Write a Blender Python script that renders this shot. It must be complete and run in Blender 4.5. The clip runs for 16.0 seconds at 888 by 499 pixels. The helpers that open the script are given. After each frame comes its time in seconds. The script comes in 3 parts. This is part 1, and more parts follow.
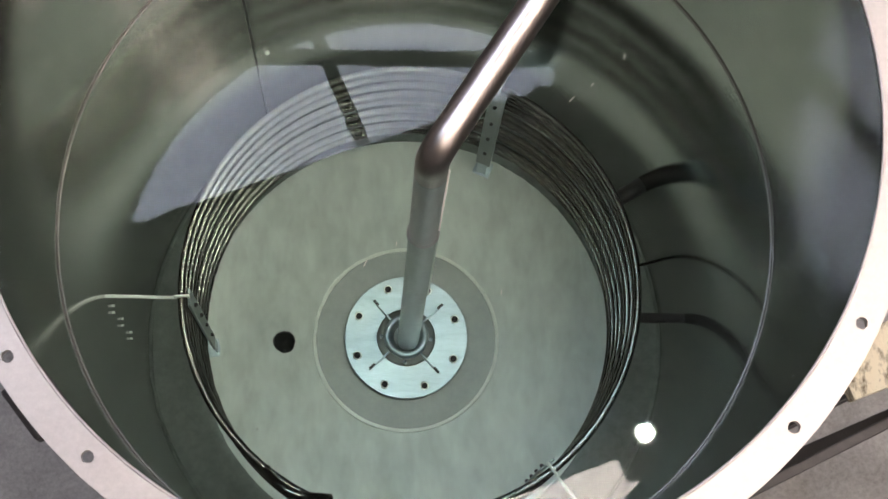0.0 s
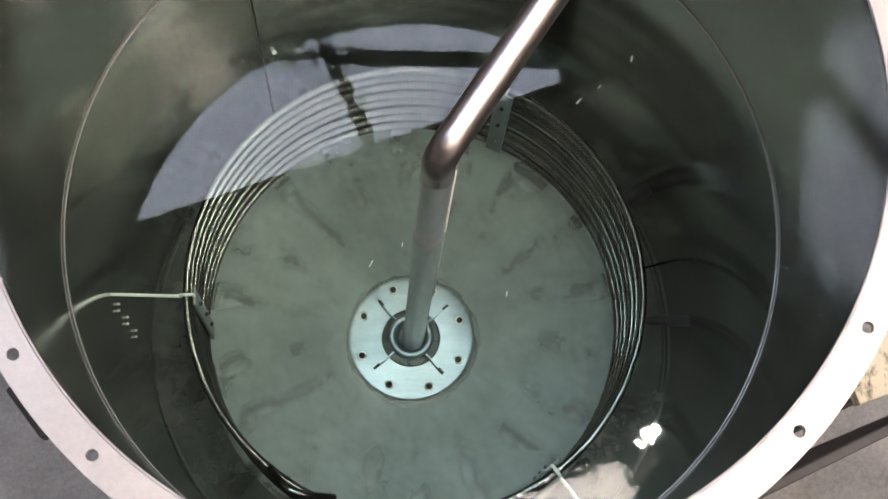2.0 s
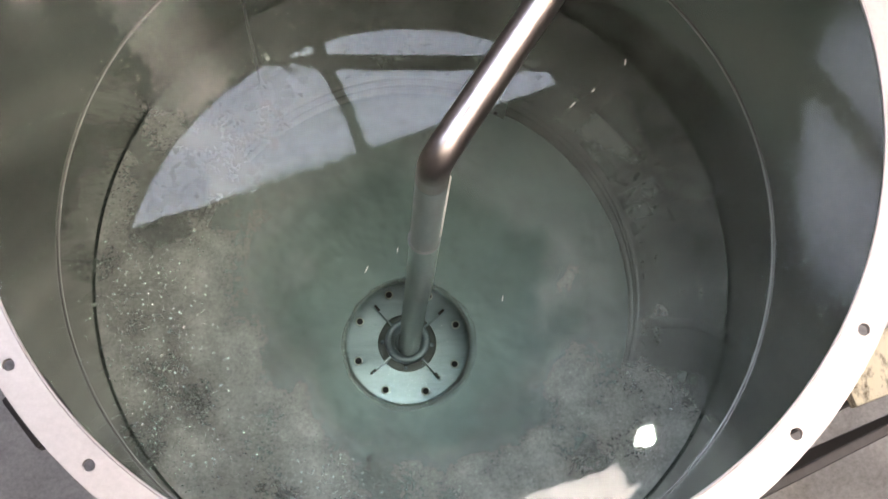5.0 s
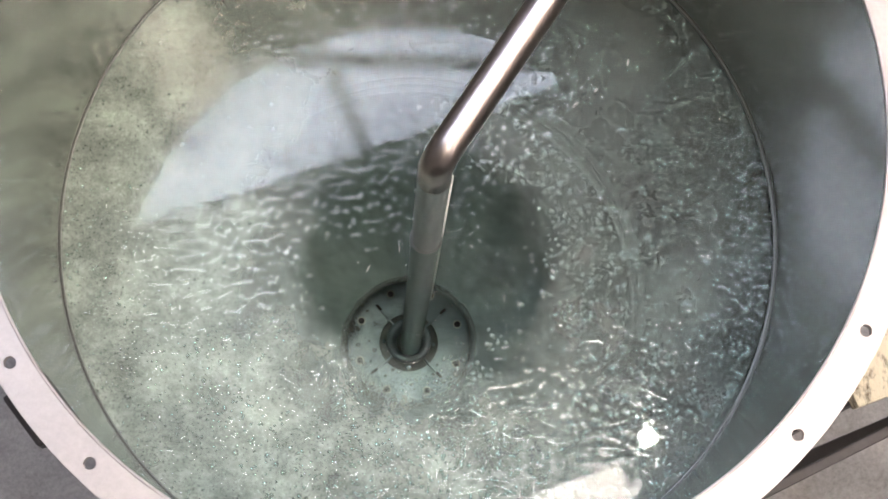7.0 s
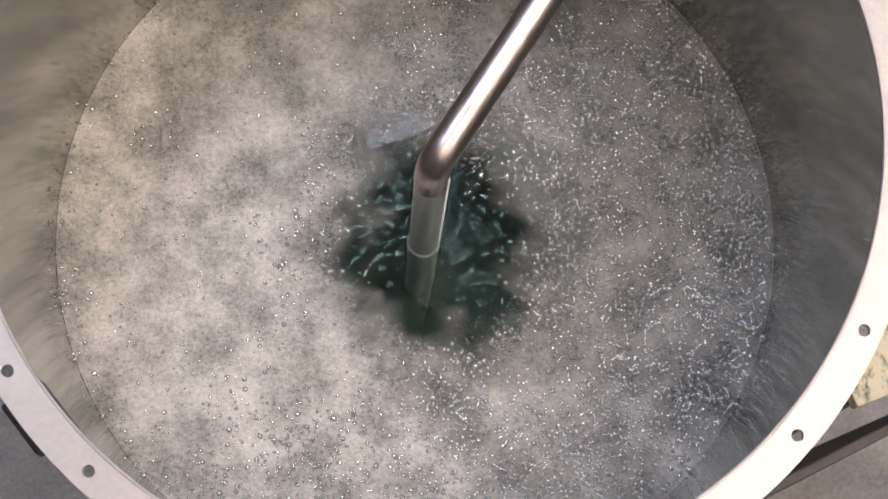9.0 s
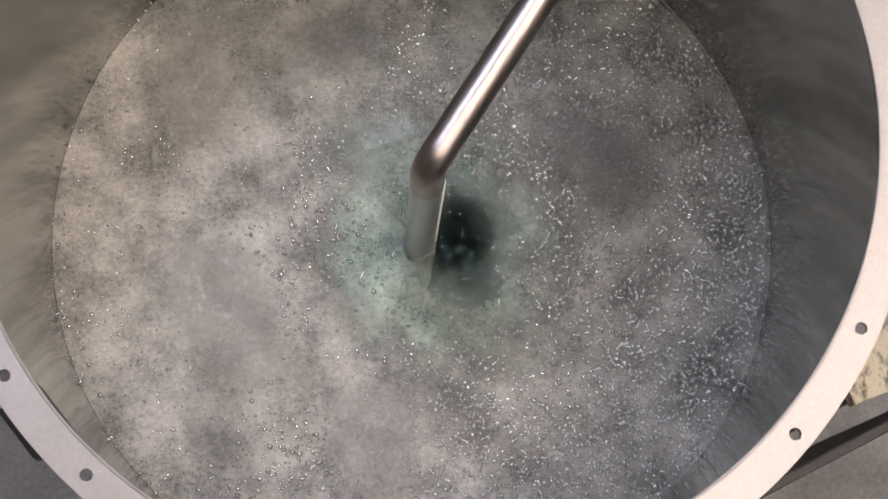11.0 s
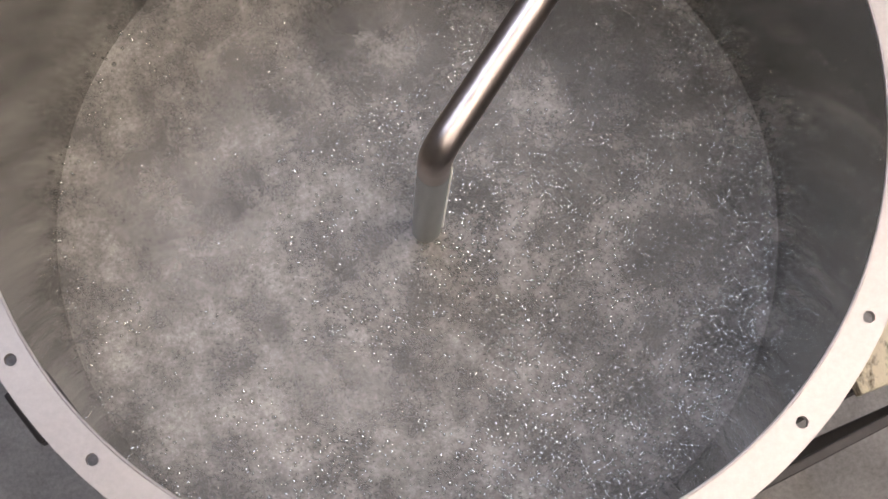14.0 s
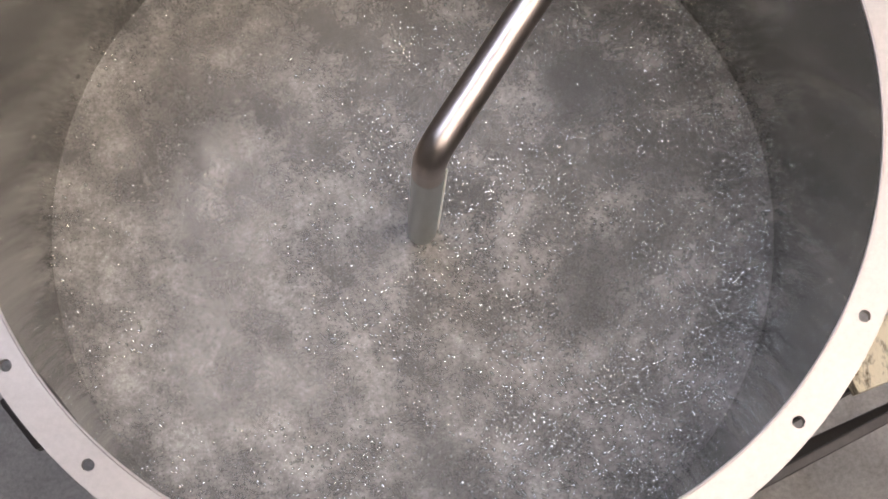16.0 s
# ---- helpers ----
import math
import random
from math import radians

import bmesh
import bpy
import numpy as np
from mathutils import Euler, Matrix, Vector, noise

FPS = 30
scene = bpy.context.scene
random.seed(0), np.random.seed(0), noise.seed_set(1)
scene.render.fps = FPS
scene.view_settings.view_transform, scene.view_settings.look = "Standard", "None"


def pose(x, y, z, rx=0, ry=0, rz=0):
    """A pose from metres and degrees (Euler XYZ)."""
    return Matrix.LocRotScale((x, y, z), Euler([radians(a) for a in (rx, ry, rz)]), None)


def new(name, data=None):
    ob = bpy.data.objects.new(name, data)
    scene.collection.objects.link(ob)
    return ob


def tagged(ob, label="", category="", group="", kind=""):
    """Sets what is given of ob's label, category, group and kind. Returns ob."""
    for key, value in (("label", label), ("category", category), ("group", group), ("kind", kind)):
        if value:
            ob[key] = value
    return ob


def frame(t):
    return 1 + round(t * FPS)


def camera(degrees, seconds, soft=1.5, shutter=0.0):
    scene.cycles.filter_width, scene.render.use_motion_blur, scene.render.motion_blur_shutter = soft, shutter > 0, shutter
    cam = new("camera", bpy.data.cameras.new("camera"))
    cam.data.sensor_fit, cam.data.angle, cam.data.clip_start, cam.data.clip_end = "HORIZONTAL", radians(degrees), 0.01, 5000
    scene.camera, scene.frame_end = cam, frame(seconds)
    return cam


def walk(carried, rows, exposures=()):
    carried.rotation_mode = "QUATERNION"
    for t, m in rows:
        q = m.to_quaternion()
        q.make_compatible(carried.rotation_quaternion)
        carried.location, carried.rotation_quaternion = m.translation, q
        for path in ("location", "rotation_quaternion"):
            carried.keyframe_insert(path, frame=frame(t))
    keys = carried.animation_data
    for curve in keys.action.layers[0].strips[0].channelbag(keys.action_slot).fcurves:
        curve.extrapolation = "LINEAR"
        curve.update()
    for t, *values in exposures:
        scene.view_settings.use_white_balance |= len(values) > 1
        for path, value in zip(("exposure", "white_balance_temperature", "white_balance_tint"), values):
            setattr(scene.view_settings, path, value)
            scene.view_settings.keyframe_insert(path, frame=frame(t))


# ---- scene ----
# A steel tank, half full of water, under the ceiling of a hall. Floor of the hall at z = 0, rim of the tank at z = 2.
cam = camera(29.3, 16.0)
walk(cam, [
    (0.0, pose(-0.0506, -0.5590, 3.7619, 12.683, -2.181, 0.000)),
    (0.5, pose(-0.0488, -0.5574, 3.7612, 12.693, -2.186, 0.108)),
    (1.0, pose(-0.0515, -0.5578, 3.7602, 12.688, -2.198, 0.221)),
    (1.5, pose(-0.0518, -0.5578, 3.7600, 12.688, -2.166, 0.523)),
    (2.0, pose(-0.0525, -0.5579, 3.7610, 12.675, -2.131, 0.464)),
    (2.5, pose(-0.0527, -0.5565, 3.7618, 12.700, -2.160, 0.400)),
    (3.0, pose(-0.0526, -0.5559, 3.7593, 12.747, -2.125, 0.164)),
    (3.5, pose(-0.0512, -0.5548, 3.7589, 12.756, -2.146, -0.006)),
    (4.0, pose(-0.0517, -0.5546, 3.7602, 12.773, -2.161, -0.118)),
    (6.5, pose(-0.0521, -0.5541, 3.7605, 12.801, -2.126, -0.075)),
    (7.0, pose(-0.0520, -0.5541, 3.7592, 12.768, -2.140, 0.118)),
    (7.5, pose(-0.0525, -0.5536, 3.7596, 12.784, -2.101, -0.186)),
    (8.0, pose(-0.0532, -0.5532, 3.7586, 12.831, -2.104, -0.252)),
    (8.5, pose(-0.0521, -0.5521, 3.7587, 12.833, -2.079, -0.323)),
    (9.0, pose(-0.0519, -0.5518, 3.7574, 12.859, -2.100, -0.473)),
    (11.5, pose(-0.0512, -0.5507, 3.7571, 12.888, -2.116, -0.925)),
    (12.0, pose(-0.0505, -0.5506, 3.7572, 12.885, -2.086, -0.915)),
    (12.5, pose(-0.0520, -0.5523, 3.7556, 12.829, -2.128, -0.743)),
    (13.0, pose(-0.0526, -0.5545, 3.7544, 12.756, -2.105, -0.637)),
    (13.5, pose(-0.0529, -0.5566, 3.7539, 12.695, -2.040, -0.567)),
    (14.0, pose(-0.0545, -0.5571, 3.7520, 12.645, -2.040, -0.611)),
    (14.5, pose(-0.0535, -0.5575, 3.7512, 12.661, -2.013, -0.807)),
    (15.0, pose(-0.0535, -0.5566, 3.7524, 12.675, -2.041, -0.861)),
    (15.5, pose(-0.0523, -0.5562, 3.7501, 12.684, -2.033, -0.940)),
    (16.0, pose(-0.0516, -0.5559, 3.7508, 12.708, -2.028, -1.037)),
], exposures=[(0.0, -0.22), (2.0, 0.0), (4.0, 0.12), (7.0, 0.06), (8.0, -0.1), (9.0, -0.28), (11.5, -0.64), (12.5, -0.64), (14.0, -0.46), (16.0, -0.36)])

# ---- levels ----
RIM, WATER, BED, PLATE = 2.0, 1.4506, 0.14, 0.172
R = 0.5
TURN = radians(20)          # the hall stands at this angle to the tank
CEIL = 6.0

# ---- world ----
world = bpy.data.worlds.new("world")
scene.world = world
world.use_nodes = True
world.node_tree.nodes["Background"].inputs[0].default_value = (0.5, 0.55, 0.6, 1)
world.node_tree.nodes["Background"].inputs[1].default_value = 0.05


# ---- materials ----
def material(name, base=(0.5, 0.5, 0.5), rough=0.5, metal=0.0):
    m = bpy.data.materials.new(name)
    m.use_nodes = True
    b = m.node_tree.nodes["Principled BSDF"]
    b.inputs["Base Color"].default_value = (*base, 1)
    b.inputs["Roughness"].default_value = rough
    b.inputs["Metallic"].default_value = metal
    return m, m.node_tree, b


def node(nt, kind, **inputs):
    n = nt.nodes.new(kind)
    for key, value in inputs.items():
        n.inputs[key.replace("_", " ")].default_value = value
    return n


def ramp(nt, source, stops):
    r = nt.nodes.new("ShaderNodeValToRGB")
    els = r.color_ramp.elements
    while len(els) < len(stops):
        els.new(0.5)
    for e, (at, c) in zip(els, stops):
        e.position = at
        e.color = (*c, 1) if len(c) == 3 else c
    nt.links.new(source, r.inputs[0])
    return r


def coords(nt, stretch=(1, 1, 1)):
    tc = nt.nodes.new("ShaderNodeTexCoord")
    mp = nt.nodes.new("ShaderNodeMapping")
    mp.inputs["Scale"].default_value = stretch
    nt.links.new(tc.outputs["Object"], mp.inputs["Vector"])
    return mp.outputs["Vector"]


def grained(name, dark, light, rough, metal, scale, fine, bump=0.1, stretch=(1, 1, 1), rough_spread=0.1, low=0.3, high=0.7):
    """Colour from coarse stains over fine grain, with relief of the grain."""
    m, nt, b = material(name, light, rough, metal)
    v = coords(nt, stretch)
    coarse = node(nt, "ShaderNodeTexNoise", Scale=scale, Detail=5.0, Roughness=0.6)
    grain = node(nt, "ShaderNodeTexNoise", Scale=fine, Detail=4.0, Roughness=0.65)
    for n in (coarse, grain):
        nt.links.new(v, n.inputs["Vector"])
    mix = node(nt, "ShaderNodeMix")
    mix.data_type = "FLOAT"
    mix.inputs[0].default_value = 0.4
    nt.links.new(coarse.outputs["Fac"], mix.inputs[2])
    nt.links.new(grain.outputs["Fac"], mix.inputs[3])
    c = ramp(nt, mix.outputs[0], [(low, dark), (high, light)])
    nt.links.new(c.outputs[0], b.inputs["Base Color"])
    mr = node(nt, "ShaderNodeMapRange")
    mr.inputs["To Min"].default_value = max(0.02, rough - rough_spread)
    mr.inputs["To Max"].default_value = rough + rough_spread
    nt.links.new(coarse.outputs["Fac"], mr.inputs["Value"])
    nt.links.new(mr.outputs[0], b.inputs["Roughness"])
    bp = node(nt, "ShaderNodeBump", Strength=bump, Distance=0.002)
    nt.links.new(grain.outputs["Fac"], bp.inputs["Height"])
    nt.links.new(bp.outputs[0], b.inputs["Normal"])
    return m


WALL = grained("tank_wall_steel", (0.38, 0.375, 0.35), (0.50, 0.49, 0.46), 0.11, 0.95, 3, 40, 0.0015, (1, 1, 0.6), 0.015)
OUTER = grained("tank_outer_steel", (0.30, 0.30, 0.30), (0.42, 0.41, 0.40), 0.4, 1.0, 3, 60, 0.05)
FLANGE = grained("flange_steel", (0.42, 0.382, 0.365), (0.56, 0.515, 0.495), 0.45, 0.6, 5, 120, 0.05)
BEDSTEEL = grained("bed_steel", (0.46, 0.50, 0.47), (0.84, 0.87, 0.82), 0.5, 0.1, 4, 30, 0.03, (1, 0.5, 1), 0.1, 0.30, 0.66)
STRAP = grained("strap_steel", (0.16, 0.18, 0.175), (0.26, 0.285, 0.28), 0.4, 0.5, 10, 70, 0.05)
# bed steel outside the coil, with the shade by the wall in its colour
SHADEDBED = grained("shaded_bed_steel", (0.10, 0.115, 0.105), (0.24, 0.26, 0.24), 0.5, 0.2, 6, 60, 0.05)
DISH = grained("dish_steel", (0.30, 0.32, 0.31), (0.42, 0.43, 0.41), 0.45, 0.2, 9, 60, 0.05)
BRIGHT = grained("bright_steel", (0.36, 0.43, 0.48), (0.58, 0.66, 0.71), 0.32, 0.75, 10, 90, 0.03, (1, 6, 1))
PIPE = grained("pipe_steel", (0.38, 0.33, 0.305), (0.52, 0.455, 0.42), 0.36, 1.0, 6, 90, 0.03, (1, 1, 0.3), 0.05)
LOWPIPE = grained("dull_pipe_steel", (0.38, 0.40, 0.395), (0.58, 0.60, 0.59), 0.32, 0.65, 9, 90, 0.03, (1, 1, 0.15), 0.05)
COIL = grained("coil_steel", (0.17, 0.155, 0.14), (0.34, 0.31, 0.28), 0.2, 1.0, 5, 30, 0.0)
WELD = grained("weld_bead", (0.80, 0.80, 0.74), (0.92, 0.91, 0.86), 0.35, 0.0, 40, 200, 0.3)
DARKSTEEL = grained("dark_steel", (0.04, 0.036, 0.038), (0.09, 0.082, 0.082), 0.5, 0.5, 8, 60, 0.1)
BLACK = material("drain_black", (0.01, 0.012, 0.012), 0.6)[0]
CONCRETE = grained("concrete", (0.16, 0.148, 0.144), (0.44, 0.41, 0.39), 0.7, 0.0, 5, 90, 0.8)
# unseen west wall, its weaker light put into a darker tone
DIMWEST = grained("dimmed_west_wall", (0.22, 0.23, 0.22), (0.30, 0.31, 0.30), 0.8, 0.0, 1, 30, 0.1)
PLASTER = grained("hall_wall_paint", (0.50, 0.50, 0.50), (0.62, 0.62, 0.61), 0.8, 0.0, 1, 30, 0.1)
CEILING = grained("ceiling_sheet", (0.26, 0.26, 0.25), (0.34, 0.34, 0.33), 0.7, 0.0, 1, 20, 0.1)
WOOD = grained("weathered_wood", (0.12, 0.085, 0.05), (0.74, 0.67, 0.53), 0.75, 0.0, 26, 130, 0.8, (1, 0.5, 1), 0.1, 0.38, 0.50)


def glow(name, colour, strength):
    m, nt, b = material(name, colour, 0.5)
    b.inputs["Emission Color"].default_value = (*colour, 1)
    b.inputs["Emission Strength"].default_value = strength
    return m


SKYPANE = glow("daylit_pane", (0.74, 0.80, 1.0), 12.0)
TUBE = glow("lamp_diffuser", (1.0, 0.88, 0.785), 32.0)
BULB = glow("lamp_glass", (1.0, 0.95, 0.88), 800.0)

WATERMAT, wnt, wb = material("clear_water", (0.70, 0.96, 0.87), 0.0)
wb.inputs["IOR"].default_value = 1.333
wb.inputs["Transmission Weight"].default_value = 1.0

CLEAR, cnt, cb = material("glittering_film", (0.96, 0.98, 0.97), 0.02)
shine = node(cnt, "ShaderNodeBsdfGlossy", Roughness=0.012)
pass_through = cnt.nodes.new("ShaderNodeBsdfTransparent")
gleam = node(cnt, "ShaderNodeFresnel", IOR=1.33)
blend = cnt.nodes.new("ShaderNodeMixShader")
cnt.links.new(gleam.outputs[0], blend.inputs[0])
cnt.links.new(pass_through.outputs[0], blend.inputs[1])
cnt.links.new(shine.outputs[0], blend.inputs[2])
cnt.links.new(blend.outputs[0], cnt.nodes["Material Output"].inputs["Surface"])


def cloud(name, dark, light, scale, fine, density, contrast, speckle=0.0, gloss=0.6, bump=0.3, stretch=(1, 1, 1), specks=0.0):
    """Froth or murk: thick where the mesh's cover and a noise are high, clear elsewhere."""
    m, nt, b = material(name, light, gloss)
    v = coords(nt, stretch)
    big = node(nt, "ShaderNodeTexNoise", Scale=scale, Detail=8.0, Roughness=0.64)
    grain = node(nt, "ShaderNodeTexNoise", Scale=fine, Detail=3.0, Roughness=0.7)
    for n in (big, grain):
        nt.links.new(v, n.inputs["Vector"])
    mix = node(nt, "ShaderNodeMix")
    mix.data_type = "FLOAT"
    mix.inputs[0].default_value = 0.18 + speckle
    nt.links.new(big.outputs["Fac"], mix.inputs[2])
    nt.links.new(grain.outputs["Fac"], mix.inputs[3])
    c = ramp(nt, mix.outputs[0], [(0.37, dark), (0.66, light)])
    last = c.outputs[0]
    if specks:
        dots = node(nt, "ShaderNodeTexNoise", Scale=260.0, Detail=2.0)
        area = node(nt, "ShaderNodeTexNoise", Scale=11.0, Detail=3.0)
        for n in (dots, area):
            nt.links.new(v, n.inputs["Vector"])
        add = nt.nodes.new("ShaderNodeMath")
        add.operation = "MULTIPLY_ADD"
        add.inputs[1].default_value = 0.35
        nt.links.new(area.outputs["Fac"], add.inputs[0])
        nt.links.new(dots.outputs["Fac"], add.inputs[2])
        for lo, hi, tone in ((0.84, 0.92, (0.72, 0.71, 0.69)), (0.55, 0.48, (0.08, 0.085, 0.08))):
            pick = node(nt, "ShaderNodeMapRange")
            pick.inputs["From Min"].default_value, pick.inputs["From Max"].default_value = lo, hi
            pick.inputs["To Max"].default_value = specks
            nt.links.new(add.outputs[0], pick.inputs["Value"])
            mx = node(nt, "ShaderNodeMix")
            mx.data_type = "RGBA"
            mx.inputs[7].default_value = (*tone, 1)
            nt.links.new(pick.outputs[0], mx.inputs[0])
            nt.links.new(last, mx.inputs[6])
            last = mx.outputs[2]
    nt.links.new(last, b.inputs["Base Color"])
    bp = node(nt, "ShaderNodeBump", Strength=bump, Distance=0.002)
    nt.links.new(grain.outputs["Fac"], bp.inputs["Height"])
    nt.links.new(bp.outputs[0], b.inputs["Normal"])
    at = nt.nodes.new("ShaderNodeAttribute")
    at.attribute_name = "cover"
    # alpha = clamp(cover * (density + contrast * (noise - 0.5)))
    a1 = nt.nodes.new("ShaderNodeMath")
    a1.operation = "MULTIPLY_ADD"
    a1.inputs[1].default_value = contrast
    a1.inputs[2].default_value = density - contrast * 0.5
    nt.links.new(mix.outputs[0], a1.inputs[0])
    a2 = nt.nodes.new("ShaderNodeMath")
    a2.operation = "MULTIPLY"
    a2.use_clamp = True
    nt.links.new(a1.outputs[0], a2.inputs[0])
    nt.links.new(at.outputs["Fac"], a2.inputs[1])
    nt.links.new(a2.outputs[0], b.inputs["Alpha"])
    return m


DUSK = cloud("dim_green_water", (0.25, 0.295, 0.275), (0.35, 0.405, 0.38), 4, 30, 0.55, 0.12, gloss=0.9, bump=0.0)
# ABYSS: near-black colour for unlit depth under the froth
ABYSS = cloud("unlit_green_water", (0.022, 0.035, 0.03), (0.06, 0.08, 0.07), 6, 40, 0.75, 0.5, gloss=0.9, bump=0.0)
MURK = cloud("murky_water", (0.43, 0.48, 0.455), (0.55, 0.61, 0.575), 4, 30, 0.45, 0.3, gloss=0.9, bump=0.0)
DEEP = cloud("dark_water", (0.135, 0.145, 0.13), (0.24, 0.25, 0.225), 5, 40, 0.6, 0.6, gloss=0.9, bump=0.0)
# PLUME: dark colour for streaks where the jets bend the light
PLUME = cloud("dark_plume", (0.19, 0.21, 0.195), (0.29, 0.315, 0.29), 14, 60, 0.55, 0.4, gloss=0.9, bump=0.0)
HAZE = cloud("bubble_haze", (0.165, 0.145, 0.137), (0.36, 0.315, 0.30), 7, 160, 0.70, 1.6, 0.05, 0.8, 0.2, specks=0.3)
FROTH = cloud("grey_froth", (0.22, 0.205, 0.188), (0.66, 0.617, 0.565), 11, 130, 0.95, 0.9, 0.10, 0.5, 0.5, specks=0.42)
YOUNGFROTH = cloud("young_froth", (0.26, 0.245, 0.225), (0.58, 0.54, 0.495), 12, 130, 0.66, 1.0, 0.10, 0.5, 0.5, specks=0.42)
FROTHTHIN = cloud("thin_froth", (0.24, 0.222, 0.21), (0.62, 0.575, 0.54), 11, 130, 0.55, 1.5, 0.10, 0.5, 0.5, specks=0.42)
PALEFROTH = cloud("pale_froth", (0.40, 0.372, 0.35), (0.66, 0.615, 0.58), 16, 120, 0.50, 1.4, 0.10, 0.5, 0.5, specks=0.3)
GREYFROTH = cloud("dark_froth", (0.13, 0.125, 0.118), (0.30, 0.28, 0.265), 16, 120, 0.45, 1.4, 0.10, 0.5, 0.5, specks=0.3)
BUBBLE, bnt, bb = material("bubble_film", (0.72, 0.72, 0.70), 0.05, 0.65)
bb.inputs["Specular IOR Level"].default_value = 1.0
bb.inputs["Alpha"].default_value = 0.7

MENISCUS, mnt, mb = material("water_edge", (0.30, 0.31, 0.29), 0.15, 0.4)
mb.inputs["Alpha"].default_value = 0.8


# ---- mesh helpers ----
def finish(bm, name, mat, smooth=True):
    me = bpy.data.meshes.new(name)
    bm.normal_update()
    bm.to_mesh(me)
    bm.free()
    me.materials.append(mat)
    for q in me.polygons:
        q.use_smooth = smooth
    return me


def part(name, bm, mat, parent=None, label="", smooth=True):
    ob = new(name, finish(bm, name, mat, smooth))
    ob.parent = parent
    if label:
        tagged(ob, label)
    return ob


def thing(name, label, category, group="", kind="", at=(0, 0, 0)):
    ob = new(name)
    ob.location = at
    ob.empty_display_size = 0.05
    return tagged(ob, label, category, group, kind)


def box(size, at=(0, 0, 0), m=None, bevel=0.0):
    bm = bmesh.new()
    bmesh.ops.create_cube(bm, size=1)
    bmesh.ops.scale(bm, vec=size, verts=bm.verts)
    if bevel:
        bmesh.ops.bevel(bm, geom=list(bm.edges), offset=bevel, segments=2, affect="EDGES", profile=0.6)
    bmesh.ops.transform(bm, matrix=Matrix.Translation(at) @ (m or Matrix()), verts=bm.verts)
    return bm


def lathe(profile, n=96, closed=False, at=(0, 0, 0), bm=None):
    """Turn a profile of (radius, height) round the upright axis."""
    bm = bm or bmesh.new()
    rings = []
    for r, z in profile:
        if r < 1e-6:
            rings.append([bm.verts.new((at[0], at[1], at[2] + z))])
        else:
            rings.append([bm.verts.new((at[0] + r * math.cos(2 * math.pi * i / n), at[1] + r * math.sin(2 * math.pi * i / n), at[2] + z)) for i in range(n)])
    pairs = list(zip(rings, rings[1:])) + ([(rings[-1], rings[0])] if closed else [])
    for a, b in pairs:
        for i in range(n):
            j = (i + 1) % n
            if len(a) == 1 and len(b) == 1:
                continue
            if len(a) == 1:
                bm.faces.new((a[0], b[j], b[i]))
            elif len(b) == 1:
                bm.faces.new((a[i], a[j], b[0]))
            else:
                bm.faces.new((a[i], a[j], b[j], b[i]))
    bmesh.ops.recalc_face_normals(bm, faces=bm.faces)
    return bm


def sweep(points, radius, n=14, cap=True, bm=None):
    """A round tube along points."""
    bm = bm or bmesh.new()
    pts = [Vector(q) for q in points]
    rings, up = [], None
    for i, q in enumerate(pts):
        d = (pts[min(i + 1, len(pts) - 1)] - pts[max(i - 1, 0)]).normalized()
        if up is None:
            up = d.orthogonal().normalized()
        up = (up - d * up.dot(d)).normalized()
        side = d.cross(up)
        rings.append([bm.verts.new(q + (up * math.cos(2 * math.pi * k / n) + side * math.sin(2 * math.pi * k / n)) * radius) for k in range(n)])
    for a, b in zip(rings, rings[1:]):
        for k in range(n):
            bm.faces.new((a[k], a[(k + 1) % n], b[(k + 1) % n], b[k]))
    if cap:
        bm.faces.new(rings[0][::-1])
        bm.faces.new(rings[-1])
    bmesh.ops.recalc_face_normals(bm, faces=bm.faces)
    return bm


def bend(a, b, c, cut, n=10):
    """The line a-b-c with its corner rounded off, cut metres before and after b."""
    a, b, c = Vector(a), Vector(b), Vector(c)
    p0, p2 = b + (a - b).normalized() * cut, b + (c - b).normalized() * cut
    arc = [(1 - s) ** 2 * p0 + 2 * s * (1 - s) * b + s * s * p2 for s in (i / n for i in range(n + 1))]
    return [a] + arc + [c]


def polar(deg, r, z):
    return Vector((r * math.cos(radians(deg)), r * math.sin(radians(deg)), z))


